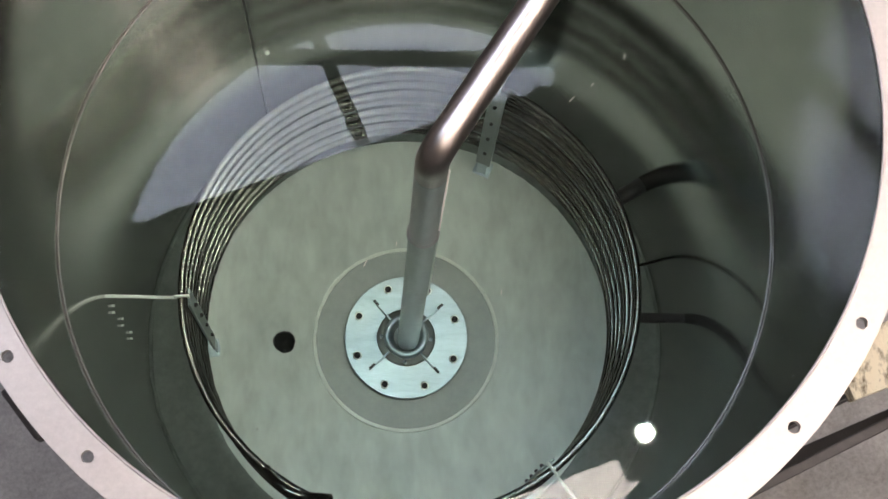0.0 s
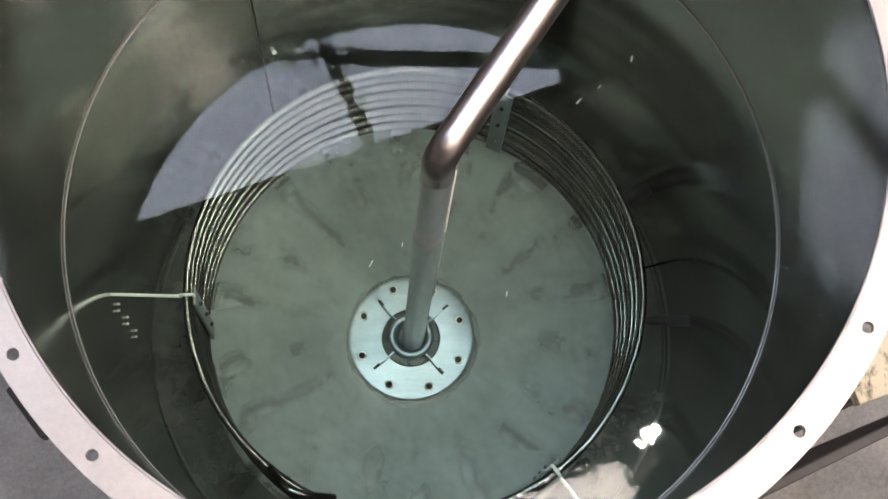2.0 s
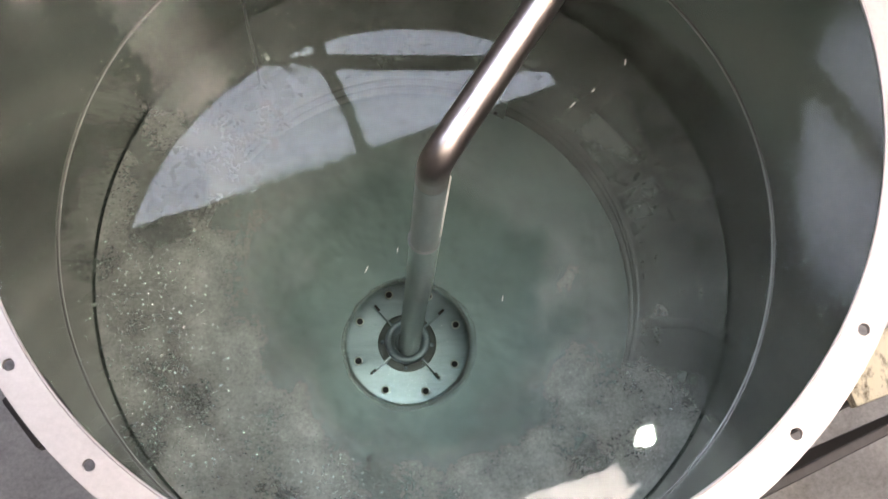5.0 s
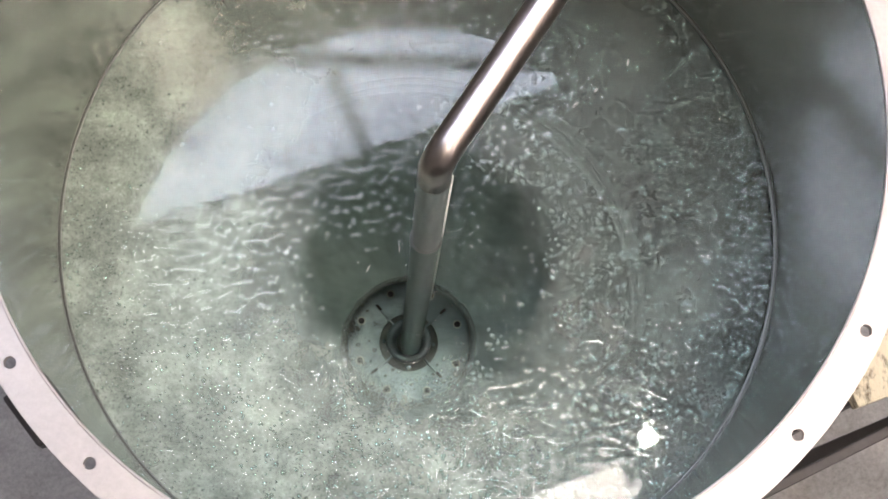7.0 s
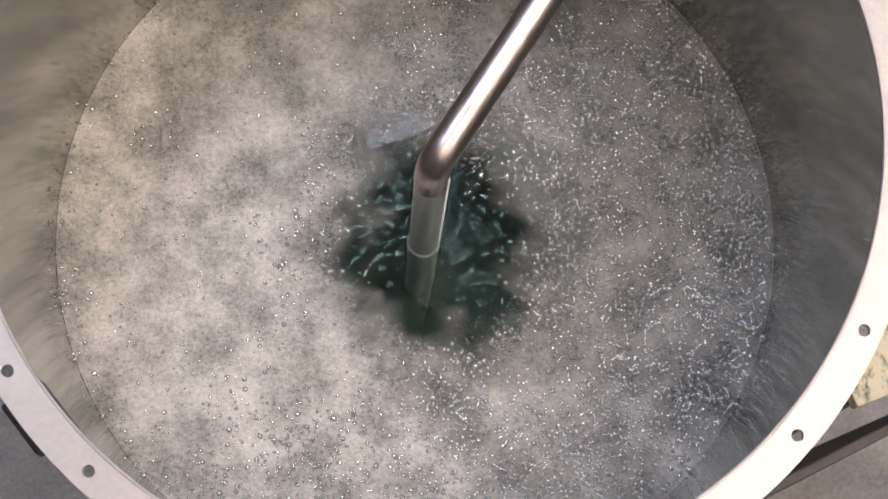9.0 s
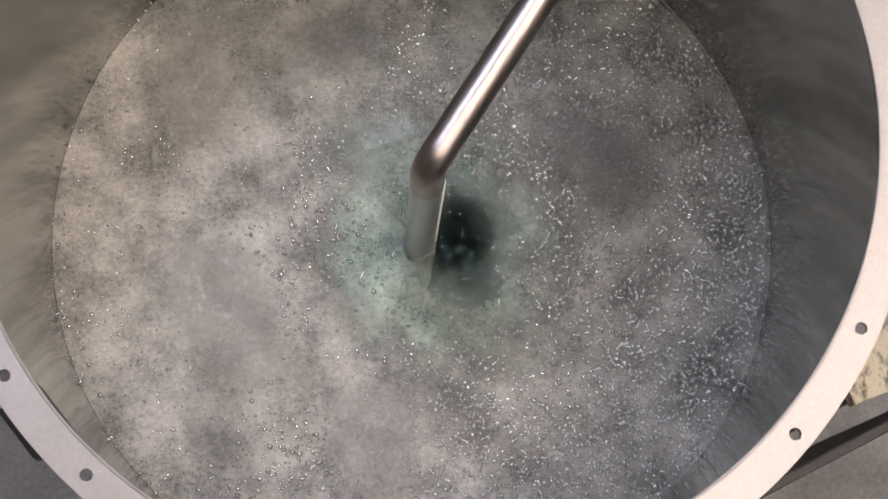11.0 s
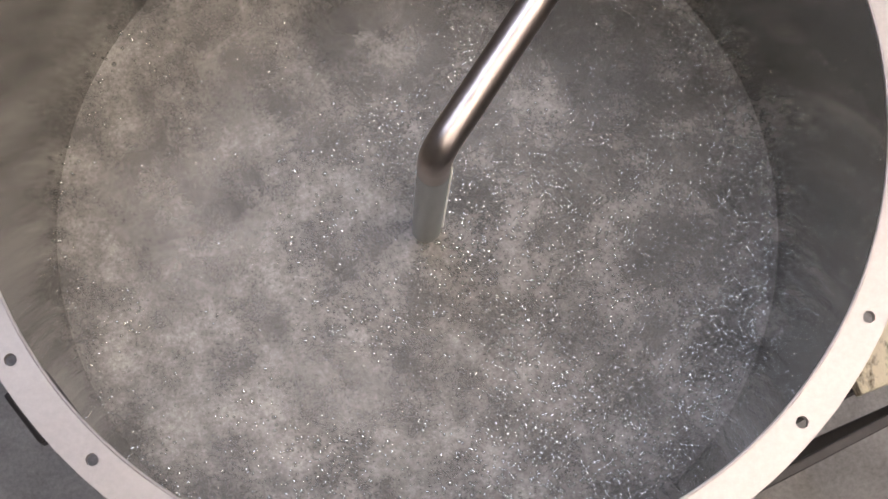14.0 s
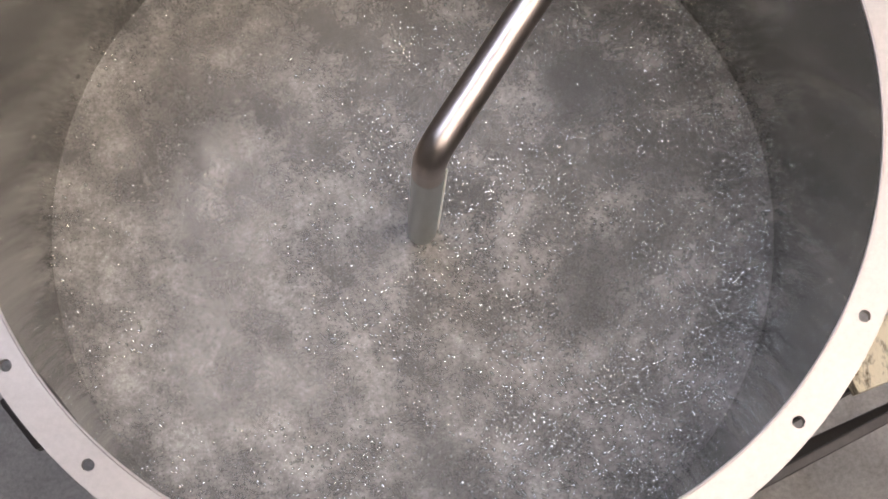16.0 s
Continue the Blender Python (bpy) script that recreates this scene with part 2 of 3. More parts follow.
# ---- the hall ----
def hall():
    m = Matrix.Rotation(TURN, 4, "Z")
    part("ground", box((12, 12, 0.2), (0, 0, -0.1)), CONCRETE, None, smooth=False)
    tagged(bpy.data.objects["ground"], "grey speckled concrete floor of the hall", "floor", kind="structure")
    # west wall toned down to dim what the tank's right side mirrors
    for i, (x, y, sx, sy) in enumerate(((0, 6.1, 12.4, 0.2), (0, -6.1, 12.4, 0.2), (6.1, 0, 0.2, 12), (-6.1, 0, 0.2, 12))):
        w = part("wall_" + ("north", "south", "east", "west")[i], box((sx, sy, CEIL), (x, y, CEIL / 2)), (PLASTER, PLASTER, PLASTER, DIMWEST)[i], None, smooth=False)
        w.matrix_basis = m
        tagged(w, "plain grey painted hall wall", "wall", kind="structure")
    bpy.data.objects["ground"].matrix_basis = m
    c = part("ceiling", box((12.4, 12.4, 0.2), (0, 0, CEIL + 0.12)), CEILING, None, smooth=False)
    c.matrix_basis = m
    tagged(c, "dark sheet metal ceiling", "ceiling", kind="structure")
    # skylight: panes under the roof sheet, their near edge along the hall's axis
    sky = thing("window_skylight", "daylit frosted skylight in the ceiling", "skylight", kind="structure", at=(0, 0, 0))
    sky.matrix_basis = Matrix.Translation((0.15, 1.50, CEIL)) @ m
    part("pane", box((2.54, 1.9, 0.02), (-0.695, 0.97, 0)), SKYPANE, sky, smooth=False)
    for x, y, w, d in ((0.595, 0.97, 0.04, 1.94), (-1.985, 0.97, 0.04, 1.94), (-0.695, 0.0, 2.54, 0.04), (-0.695, 1.94, 2.54, 0.04)):
        part("window_frame", box((w, d, 0.05), (x, y, -0.01)), DARKSTEEL, sky, smooth=False)
    # beams under it
    b = part("ceiling_beam", box((1.30, 0.065, 0.03), (0.08, 1.80, CEIL - 0.05), None, 0.008), DARKSTEEL)
    tagged(b, "dark steel beam under the skylight", "beam")
    d = Vector((0.195, -0.45, 0))
    b = part("cross_beam", box((0.06, 1.6, 0.03), (-0.36 + 0.195 * -0.2, 1.95 + 0.45 * 0.2, CEIL - 0.085), Matrix.Rotation(math.atan2(d.y, d.x) + math.pi / 2, 4, "Z"), 0.01), DARKSTEEL)
    tagged(b, "dark steel cross beam under the skylight", "beam")
    # lamps; in this row all after the first are added unseen, to light the tank
    for k, (x, y) in enumerate(((0.91, 0.12), (1.0, -1.15), (3.9, -2.2), (3.6, -1.1), (3.15, 0.15), (2.7, 1.4), (4.1, 0.5))):
        lamp = thing("ceiling_light", "cream fluorescent ceiling light, switched on; six of the seven added unseen", "ceiling light", "ceiling lights of the hall")
        lamp.matrix_basis = Matrix.Translation((x, y, CEIL)) @ m
        housing = part("housing", box((1.26, 0.36, 0.05), (-0.62, -0.17, 0.03), None, 0.008), OUTER, lamp, smooth=False)
        part("diffuser", box((1.22, 0.30, 0.03), (-0.61, -0.15, -0.012), None, 0.006), TUBE, housing, "glowing cream diffuser", smooth=False)
    twin = thing("twin_tube_light", "open ceiling light with two warm fluorescent tubes, switched on", "ceiling light")
    twin.matrix_basis = Matrix.Translation((1.17, -0.05, CEIL)) @ m
    tray = part("housing", box((1.24, 0.34, 0.04), (0.38, 0, 0.035), None, 0.008), OUTER, twin, smooth=False)
    for y in (-0.10, 0.10):
        part("tube", sweep([(-0.22, y, -0.01), (-0.21, y, -0.01), (0.97, y, -0.01), (0.98, y, -0.01)], 0.042, 16), TUBE, tray, "glowing warm tube")
    spot = thing("spotlight", "round white ceiling spotlight, switched on", "spotlight", at=(1.03, 0.23, CEIL))
    shell = part("shell", lathe([(0.0, 0.10), (0.06, 0.10), (0.09, 0.0), (0.085, 0.0), (0.055, 0.08), (0.0, 0.08)], 32), OUTER, spot)
    part("bulb", lathe([(0.0, -0.02), (0.02, -0.017), (0.034, -0.006), (0.038, 0.010), (0.032, 0.030), (0.0, 0.045)], 24), BULB, shell, "glowing glass bulb")


# ---- the tank ----
def flange_ring():
    """Flat ring with 24 bolt holes."""
    bm = bmesh.new()
    r0, r1, rb, rh, n, top, low = 0.499, 0.5389, 0.5194, 0.0068, 24, 0.0, -0.010
    for k in range(n):
        a = radians(-147.37 + 15 * k)
        half = radians(7.5)
        edge = []
        steps = 8
        for i in range(steps):
            edge.append((r1, a - half + 2 * half * i / steps))
        edge.append((r1, a + half))
        edge.append(((r0 + r1) / 2, a + half))
        for i in range(steps):
            edge.append((r0, a + half - 2 * half * i / steps))
        edge.append((r0, a - half))
        edge.append(((r0 + r1) / 2, a - half))
        ctr = Vector((rb * math.cos(a), rb * math.sin(a)))
        out = [Vector((r * math.cos(q), r * math.sin(q))) for r, q in edge]
        hole = [ctr + (q - ctr).normalized() * rh for q in out]
        lay = []
        for z in (top, low):
            lay.append(([bm.verts.new((*q, z)) for q in out], [bm.verts.new((*q, z)) for q in hole]))
        m = len(out)
        for i in range(m):
            j = (i + 1) % m
            bm.faces.new((lay[0][0][i], lay[0][0][j], lay[0][1][j], lay[0][1][i]))
            bm.faces.new((lay[1][0][j], lay[1][0][i], lay[1][1][i], lay[1][1][j]))
            bm.faces.new((lay[0][1][i], lay[0][1][j], lay[1][1][j], lay[1][1][i]))
            if abs(edge[i][0] - edge[j][0]) < 1e-6 and edge[i][0] in (r0, r1):
                bm.faces.new((lay[0][0][j], lay[0][0][i], lay[1][0][i], lay[1][0][j]))
    bmesh.ops.remove_doubles(bm, verts=bm.verts, dist=1e-5)
    bmesh.ops.recalc_face_normals(bm, faces=bm.faces)
    return bm


def bed_mesh():
    """Round bottom sheet with the drain hole cut through it."""
    bm = bmesh.new()
    edges = []
    for r, cx, cy, n in ((0.5, 0, 0, 96), (0.0195, -0.238, -0.006, 28)):
        vs = [bm.verts.new((cx + r * math.cos(2 * math.pi * i / n), cy + r * math.sin(2 * math.pi * i / n), BED)) for i in range(n)]
        edges += [bm.edges.new((vs[i], vs[(i + 1) % n])) for i in range(n)]
    bmesh.ops.triangle_fill(bm, use_beauty=True, edges=edges, normal=(0, 0, 1))
    ext = bmesh.ops.extrude_face_region(bm, geom=list(bm.faces))
    bmesh.ops.translate(bm, vec=(0, 0, -0.006), verts=[v for v in ext["geom"] if isinstance(v, bmesh.types.BMVert)])
    bmesh.ops.recalc_face_normals(bm, faces=bm.faces)
    return bm


def tank():
    t = thing("steel_tank", "round polished stainless steel tank with a bolted flange, half full", "tank", at=(0, 0, 0))
    part("shell", lathe([(R, 0.02), (R, 0.022), (R, RIM - 0.0115), (R, RIM - 0.0105), (R + 0.004, RIM - 0.0105), (R + 0.004, RIM - 0.0115), (R + 0.004, 0.022), (R + 0.004, 0.02)], 192, True), WALL, t, "polished stainless inner wall")
    fl = part("flange", flange_ring(), FLANGE, t, "pale flat steel flange with bolt holes", smooth=False)
    fl.location = (0, 0, RIM)
    part("lip", lathe([(0.4985 + 0.002 * math.cos(q), RIM - 0.001 + 0.002 * math.sin(q)) for q in (i * math.pi / 4 for i in range(8))], 192, True), FLANGE, t)
    part("bed", bed_mesh(), BEDSTEEL, t, "dull stained steel bottom", smooth=False)
    # ring coloured darker for the shade between coil and wall
    part("outer_bed", lathe([(0.400, BED + 0.003), (0.4985, BED + 0.003), (0.4985, BED + 0.0005), (0.400, BED + 0.0005)], 96, True), SHADEDBED, t, "outer ring of the bottom, darkened for the shade by the wall", smooth=False)
    part("underside", lathe([(0.0, 0.0), (R + 0.004, 0.0), (R + 0.004, 0.02), (0.0, 0.02)], 96), OUTER, t, smooth=False)
    part("dish", lathe([(0.0, BED + 0.002), (0.178, BED + 0.002), (0.178, BED - 0.002), (0.0, BED - 0.002)], 96), DISH, t, "dull grey round centre sheet", smooth=False)
    part("weld_ring", lathe([(0.1755, BED + 0.0045), (0.1815, BED + 0.0045), (0.1825, BED), (0.1745, BED)], 128, True), WELD, t, "pale ring-shaped weld bead", smooth=False)
    part("corner_weld", lathe([(0.497 + 0.004 * math.cos(q), BED + 0.002 + 0.004 * math.sin(q)) for q in (i * math.pi / 4 for i in range(8))], 128, True), SHADEDBED, t)
    part("drain", lathe([(0.0195, BED + 0.001), (0.0215, BED + 0.001), (0.0215, BED - 0.09), (0.0, BED - 0.09), (0.0, BED - 0.085), (0.0195, BED - 0.085)], 28, True, (-0.238, -0.006, 0)), BLACK, t, "open round drain")
    seam = box((0.0016, 0.003, RIM - BED - 0.02), polar(123, 0.4995, (RIM + BED) / 2), Matrix.Rotation(radians(123), 4, "Z"))
    part("seam", seam, DARKSTEEL, t, "upright weld seam", smooth=False)
    for a, w in ((-141.8, 0.066), (38.2, 0.066)):
        lug = box((0.05, w, 0.03), polar(a, 0.5225, RIM - 0.045), Matrix.Rotation(radians(a), 4, "Z"), 0.004)
        part("lug", lug, DARKSTEEL, t, "dark lifting lug", smooth=False)


# ---- what stands in the tank ----
def coil():
    c = thing("heating_coil", "brown-tinted stainless tube coil standing in the tank", "heating coil", at=(0, 0, BED))
    z0, pitch, turns, rc, rt = 0.82 - BED, 0.0640, 9, 0.380, 0.0066
    n = 144
    start = -113
    pts = [polar(start + 360 * i / n, rc + 0.0008 * math.sin(i * 0.0115), z0 - pitch * max(0.0, i / n - 0.85) + 0.005 * math.sin(i * 0.02185) * min(1, max(0, i - 120) / 120)) for i in range(n * turns + 1)]
    part("tube", sweep(pts, rt, 14), COIL, c, "ten turns of thin steel tube")
    # raised crossover loop where the tube enters
    loop = [polar(-128 + 2.2 * i, rc + 0.012 * math.sin(i * 0.5), z0 + 0.03 * math.sin(math.pi * i / 8)) for i in range(9)]
    part("crossover", sweep(loop, rt * 1.15, 10), COIL, c)
    for a in (66.3, 183.0, -52.5):
        rot = Matrix.Rotation(radians(a), 4, "Z")
        bar = part("support_bar", box((0.004, 0.030, 0.60), polar(a, rc - 0.012, z0 - 0.29), rot, 0.001), STRAP, c, "flat grey steel support bar", smooth=False)
        for k in range(4):
            part("bolt", lathe([(0.0, 0.003), (0.003, 0.003), (0.004, 0.0)], 10, False, polar(a, rc - 0.0165, z0 - 0.08 - 0.13 * k)), DARKSTEEL, bar)
        hook = [polar(a, rc - 0.012, z0 + 0.005), polar(a, rc - 0.012, z0 + 0.028), polar(a, rc + 0.010, z0 + 0.028), polar(a, rc + 0.010, z0 + 0.012)]
        part("hook", sweep(hook, 0.0026, 8), WELD, bar, "bent bright wire hook")
        rise = 0.062 if a == 183.0 else 0.014
        part("arm", sweep([polar(a, rc + 0.010, z0 + 0.014), polar(a, R - 0.001, z0 + rise)], 0.0028, 8), WELD, c, "bright spacer arm to the wall")
        part("foot", box((0.030, 0.034, 0.006), polar(a, rc - 0.002, 0.003), rot), BRIGHT, c, smooth=False)
        part("leg", box((0.004, 0.020, 0.10), polar(a, rc - 0.012, 0.05), rot), BRIGHT, c, smooth=False)
    part("wall_clip", box((0.006, 0.007, 0.004), polar(120.5, R - 0.004, 0.742 - BED), Matrix.Rotation(radians(120.5), 4, "Z")), WELD, c, "small bright clip on the wall", smooth=False)
    for a, z in ((-176.2, 0.783), (-175.8, 0.645), (-175.2, 0.507)):
        for d in (-0.55, 0.75):
            rot = Matrix.Rotation(radians(a + d), 4, "Z")
            part("wall_clip", box((0.005, 0.0040, 0.002), polar(a + d, R - 0.003, z - BED), rot), WELD, c, "small bright clip on the wall", smooth=False)
    for a, r, z in ((-0.5, 0.0095, 0.50 - BED), (14.8, 0.003, 0.36 - BED)):
        part("connection", sweep([polar(a, rc, z), polar(a, R + 0.001, z)], r, 14), DARKSTEEL if r > 0.005 else COIL, c, "dark pipe through the tank wall")
    part("stub", sweep([polar(30, rc + 0.02, 0.47 - BED), polar(30, R + 0.001, 0.47 - BED)], 0.015, 16), DARKSTEEL, c, "dark pipe stub on the tank wall")
    part("collar", sweep([polar(30, rc + 0.016, 0.47 - BED), polar(30, rc + 0.034, 0.47 - BED)], 0.018, 16), BRIGHT, c)


def jet_ring():
    g = thing("jet_nozzle", "round bolted steel nozzle plate on the tank bottom", "nozzle", at=(0, 0, BED))
    h = PLATE - BED
    part("plate", lathe([(0.057, h), (0.1186, h), (0.1196, h - 0.001), (0.1196, h - 0.010), (0.057, h - 0.010)], 96, True), BRIGHT, g, "bright brushed steel ring plate", smooth=False)
    part("base", lathe([(0.0, 0.003), (0.056, 0.003), (0.058, h - 0.011), (0.050, h - 0.010), (0.030, h + 0.004), (0.0, h + 0.004)], 64), DISH, g, "dull grey cone under the plate")
    part("cup", lathe([(0.024, h + 0.004), (0.040, h + 0.004), (0.043, h + 0.012), (0.043, h + 0.030), (0.041, h + 0.034), (0.032, h + 0.034), (0.030, h + 0.028), (0.0255, h + 0.010)], 64, True), BRIGHT, g, "turned steel cup round the pipe end")
    for k in range(8):
        a = 110.9 - 45 * k
        bolt = part("bolt", lathe([(0.0, 0.005), (0.0028, 0.005), (0.003, 0.001), (0.0052, 0.001), (0.0052, 0.0055), (0.006, 0.004), (0.006, 0.0), (0.0, 0.0)], 16, False, polar(a, 0.101, h)), DARKSTEEL, g, "dark socket-head bolt")
        part("washer", lathe([(0.0055, 0.0), (0.0055, 0.0016), (0.0085, 0.0016), (0.0085, 0.0)], 20, True, polar(a, 0.101, h)), WELD, bolt)
    for k in range(4):
        a = 41.9 + 90 * k
        rot = Matrix.Rotation(radians(a), 4, "Z")
        wing = part("wing", box((0.050, 0.0035, 0.016), polar(a, 0.068, h + 0.010), rot, 0.001), BRIGHT, g, "thin upright steel fin", smooth=False)
        part("fin_slot", box((0.014, 0.005, 0.004), polar(a, 0.088, h + 0.0195), rot, 0.001), DARKSTEEL, wing, smooth=False)
        part("stud", lathe([(0.0, 0.006), (0.003, 0.006), (0.004, 0.004), (0.004, 0.0)], 12, False, polar(a + 45, 0.048, h - 0.010)), BRIGHT, g)


def feed_pipe():
    p = thing("feed_pipe", "bent stainless steel pipe leading down to the nozzle", "pipe", at=(0, 0, PLATE))
    off = Vector((0, 0, PLATE))
    low, corner, far = Vector((0.004, -0.008, PLATE + 0.012)), Vector((0.0096, -0.0162, 1.85)), Vector((0.1351, 0.1747, 1.86))
    rise = corner + (far - corner) * 1.3
    over = Vector((rise.x * 2.1, rise.y * 2.1, 2.26))
    foot = Vector((over.x + 0.12, over.y + 0.16, 0.0))
    bow = Vector((foot.x, foot.y, 2.34))
    pts = bend(low, corner, rise, 0.030, 14)[:-1] + bend(far, rise, over, 0.03, 8)[1:-1] + bend(over, bow, foot, 0.06, 10)
    axis = (corner - low).normalized()
    joint = low + axis * ((1.778 - low.z) / axis.z)
    pts[0] = joint - axis * 0.002
    part("tube", sweep([q - off for q in pts], 0.0207, 28), PIPE, p, "warm-toned satin steel tube")
    part("lower_tube", sweep([q - off for q in (low, low + axis * 0.01, joint - axis * 0.01, joint)], 0.0203, 28), LOWPIPE, p, "dull grey straight lower tube")
    # water's meniscus on the pipe, made as a ring of pipe steel
    mid = low + axis * ((WATER - 0.004 - low.z) / axis.z)
    part("meniscus_ring", sweep([q - off for q in (mid - axis * 0.010, mid - axis * 0.007, mid + axis * 0.003, mid + axis * 0.006)], 0.0232, 28), LOWPIPE, p, "meniscus round the pipe, built as a raised steel ring")
    # the pipe's bright highlight line, built as a thin pale rod
    side = Vector((0.0222, 0.003, 0))
    top, end = corner - axis * 0.075 + side, low + axis * 0.62 + side
    part("highlight_rod", sweep([q - off for q in (top, end)], 0.0015, 8), WELD, p, "thin pale rod along the pipe, standing for its highlight")
    part("foot_flange", lathe([(0.0, 0.0), (0.055, 0.0), (0.055, 0.012), (0.0, 0.012)], 32, False, (foot.x, foot.y, -PLATE)), BRIGHT, p, smooth=False)


# ---- the water ----
def water():
    """Sheet of water with gentle ripples; two opposite sectors lie calmer."""
    bm = bmesh.new()
    nr, na = 160, 720
    waves = [(random.uniform(0, 6.28), random.uniform(200, 560), random.uniform(0, 6.28)) for _ in range(22)]
    rings = []
    for i in range(1, nr + 1):
        r = (R - 0.0006) * i / nr
        ring = []
        for k in range(na):
            a = 2 * math.pi * k / na
            x, y = r * math.cos(a), r * math.sin(a)
            calm = 0.005 + 0.995 * (0.5 - 0.5 * math.cos(2 * (a - radians(125)))) ** 5 * (0.3 + 0.7 * min(1, r / 0.28))
            z = sum(math.cos(f * (x * math.cos(w) + y * math.sin(w)) + ph) / f for w, f, ph in waves)
            z += 0.5 * sum(math.cos(1.0 * f * r + ph) / f for w, f, ph in waves[:4])
            ring.append(bm.verts.new((x, y, 0.0013 * calm * z)))
        rings.append(ring)
    mid = bm.verts.new((0, 0, 0))
    for k in range(na):
        bm.faces.new((mid, rings[0][k], rings[0][(k + 1) % na]))
    for a, b in zip(rings, rings[1:]):
        for k in range(na):
            bm.faces.new((a[k], b[k], b[(k + 1) % na], a[(k + 1) % na]))
    w = part("water", bm, WATERMAT)
    w.location = (0, 0, WATER)
    w.visible_shadow = False
    edge = [(R - 0.0016 + 0.0016 * math.cos(q), 0.0008 + 0.0016 * math.sin(q)) for q in (i * math.pi / 4 for i in range(8))]
    part("water_edge", lathe(edge, 240, True), MENISCUS, w, "thin bright rim of water on the wall")
    return tagged(w, "clear greenish rippled water standing in the tank", "water", kind="structure")


def sheet(name, label, mat, seed, hole, radius=0.498, rag=0.35, soft=0.05, bumps=0.002, bubbles=0, size=(0.0012, 0.0035), nr=80, na=220, spokes=0.0, thin=(0, 0)):
    """A layer of froth or murk: a lumpy disc, thin or torn open round hole = (x, y, rx, ry)."""
    hx, hy, rx, ry = hole
    bm = bmesh.new()
    lay = bm.verts.layers.float.new("cover")
    grid = {}
    shift = Vector((seed * 7.3, seed * 3.1, seed * 1.7))

    def cover(x, y):
        if rx <= 0:
            return 1.0
        u = math.hypot((x - hx) / rx, (y - hy) / ry)
        u += rag * noise.fractal(Vector((x * 14, y * 14, 0)) + shift, 0.8, 2.0, 4)
        return min(1.0, max(0.0, (u - 1.0) / (soft / min(rx, ry)) + 0.2))

    for i in range(nr + 1):
        r = radius * (0.02 + 0.98 * i / nr)
        for k in range(na):
            a = 2 * math.pi * k / na
            x, y = r * math.cos(a), r * math.sin(a)
            v = bm.verts.new((x, y, bumps * min(1.0, (radius - r) / 0.04 + 0.05) * noise.fractal(Vector((x * 22, y * 22, 3)) + (Vector() if bubbles else shift), 0.7, 2.0, 3)))
            c = cover(x, y)
            away = min(1.0, max(0.0, 0.5 + 2.2 * (x * math.cos(radians(thin[0])) + y * math.sin(radians(thin[0]))) + 0.5 * noise.fractal(Vector((x * 6, y * 6, 8)) + shift, 0.8, 2.0, 4)))
            c *= 1.0 - thin[1] * away * away * (3 - 2 * away)
            if spokes:
                wide = min(1.0, max(0.0, (r - 0.15) / 0.16))
                gap = max(0.0, math.cos(18 * a + math.pi + 1.6 * noise.noise(Vector((x * 9, y * 9, 5)))))
                c *= 1.0 - spokes * wide * gap ** 1.1 * min(1.0, max(0.0, 0.5 + 1.2 * noise.fractal(Vector((x * 13, y * 13, 2)), 0.7, 2.0, 4)))
            v[lay] = c
            grid[i, k] = v
    for i in range(nr):
        for k in range(na):
            q = (grid[i, k], grid[i + 1, k], grid[i + 1, (k + 1) % na], grid[i, (k + 1) % na])
            if max(v[lay] for v in q) > 0:
                bm.faces.new(q)
    bmesh.ops.delete(bm, geom=[v for v in bm.verts if not v.link_faces], context="VERTS")
    ob = thing(name, label, "foam" if bubbles else "cloud", kind="stuff")
    part("film", bm, mat, ob)
    if bubbles:
        rng = random.Random(seed)
        vs, fs = [], []
        k6 = 8
        made = 0
        while made < bubbles:
            r, a = radius * 0.99 * math.sqrt(rng.random()), rng.random() * 6.283
            x, y = r * math.cos(a), r * math.sin(a)
            if made % 30 == 0:
                r = radius * (1 - 0.05 * rng.random() ** 2)
                x, y = r * math.cos(a), r * math.sin(a)
            thick = noise.noise(Vector((x * 9, y * 9, 9)) + shift) + 0.75 * (x - 0.4 * y) / 0.5
            if (made % 30 and rng.random() > 0.35 + 1.2 * thick) or cover(x, y) < 0.25:
                if rng.random() > 0.03 or cover(x, y) < 0.05:
                    continue
            s = rng.uniform(*size) * (0.7 + 0.6 * rng.random() ** 3)
            base = len(vs)
            for lift, w in ((-0.2, 1.0), (0.45, 0.9), (0.85, 0.5)):
                for q in range(k6):
                    vs.append((x + s * w * math.cos(q * 6.2832 / k6), y + s * w * math.sin(q * 6.2832 / k6), 0.001 + s * lift))
            vs.append((x, y, 0.001 + s))
            for lvl in (0, 1):
                for q in range(k6):
                    j = (q + 1) % k6
                    o = base + lvl * k6
                    fs.append((o + q, o + j, o + k6 + j, o + k6 + q))
            for q in range(k6):
                fs.append((base + 2 * k6 + q, base + 2 * k6 + (q + 1) % k6, base + 3 * k6))
            made += 1
        me = bpy.data.meshes.new("bubbles")
        me.from_pydata(vs, [], fs)
        me.materials.append(BUBBLE)
        for q in me.polygons:
            q.use_smooth = True
        o = new("bubbles", me)
        o.parent = ob
        tagged(o, "small glinting bubbles", kind="stuff")
    return ob


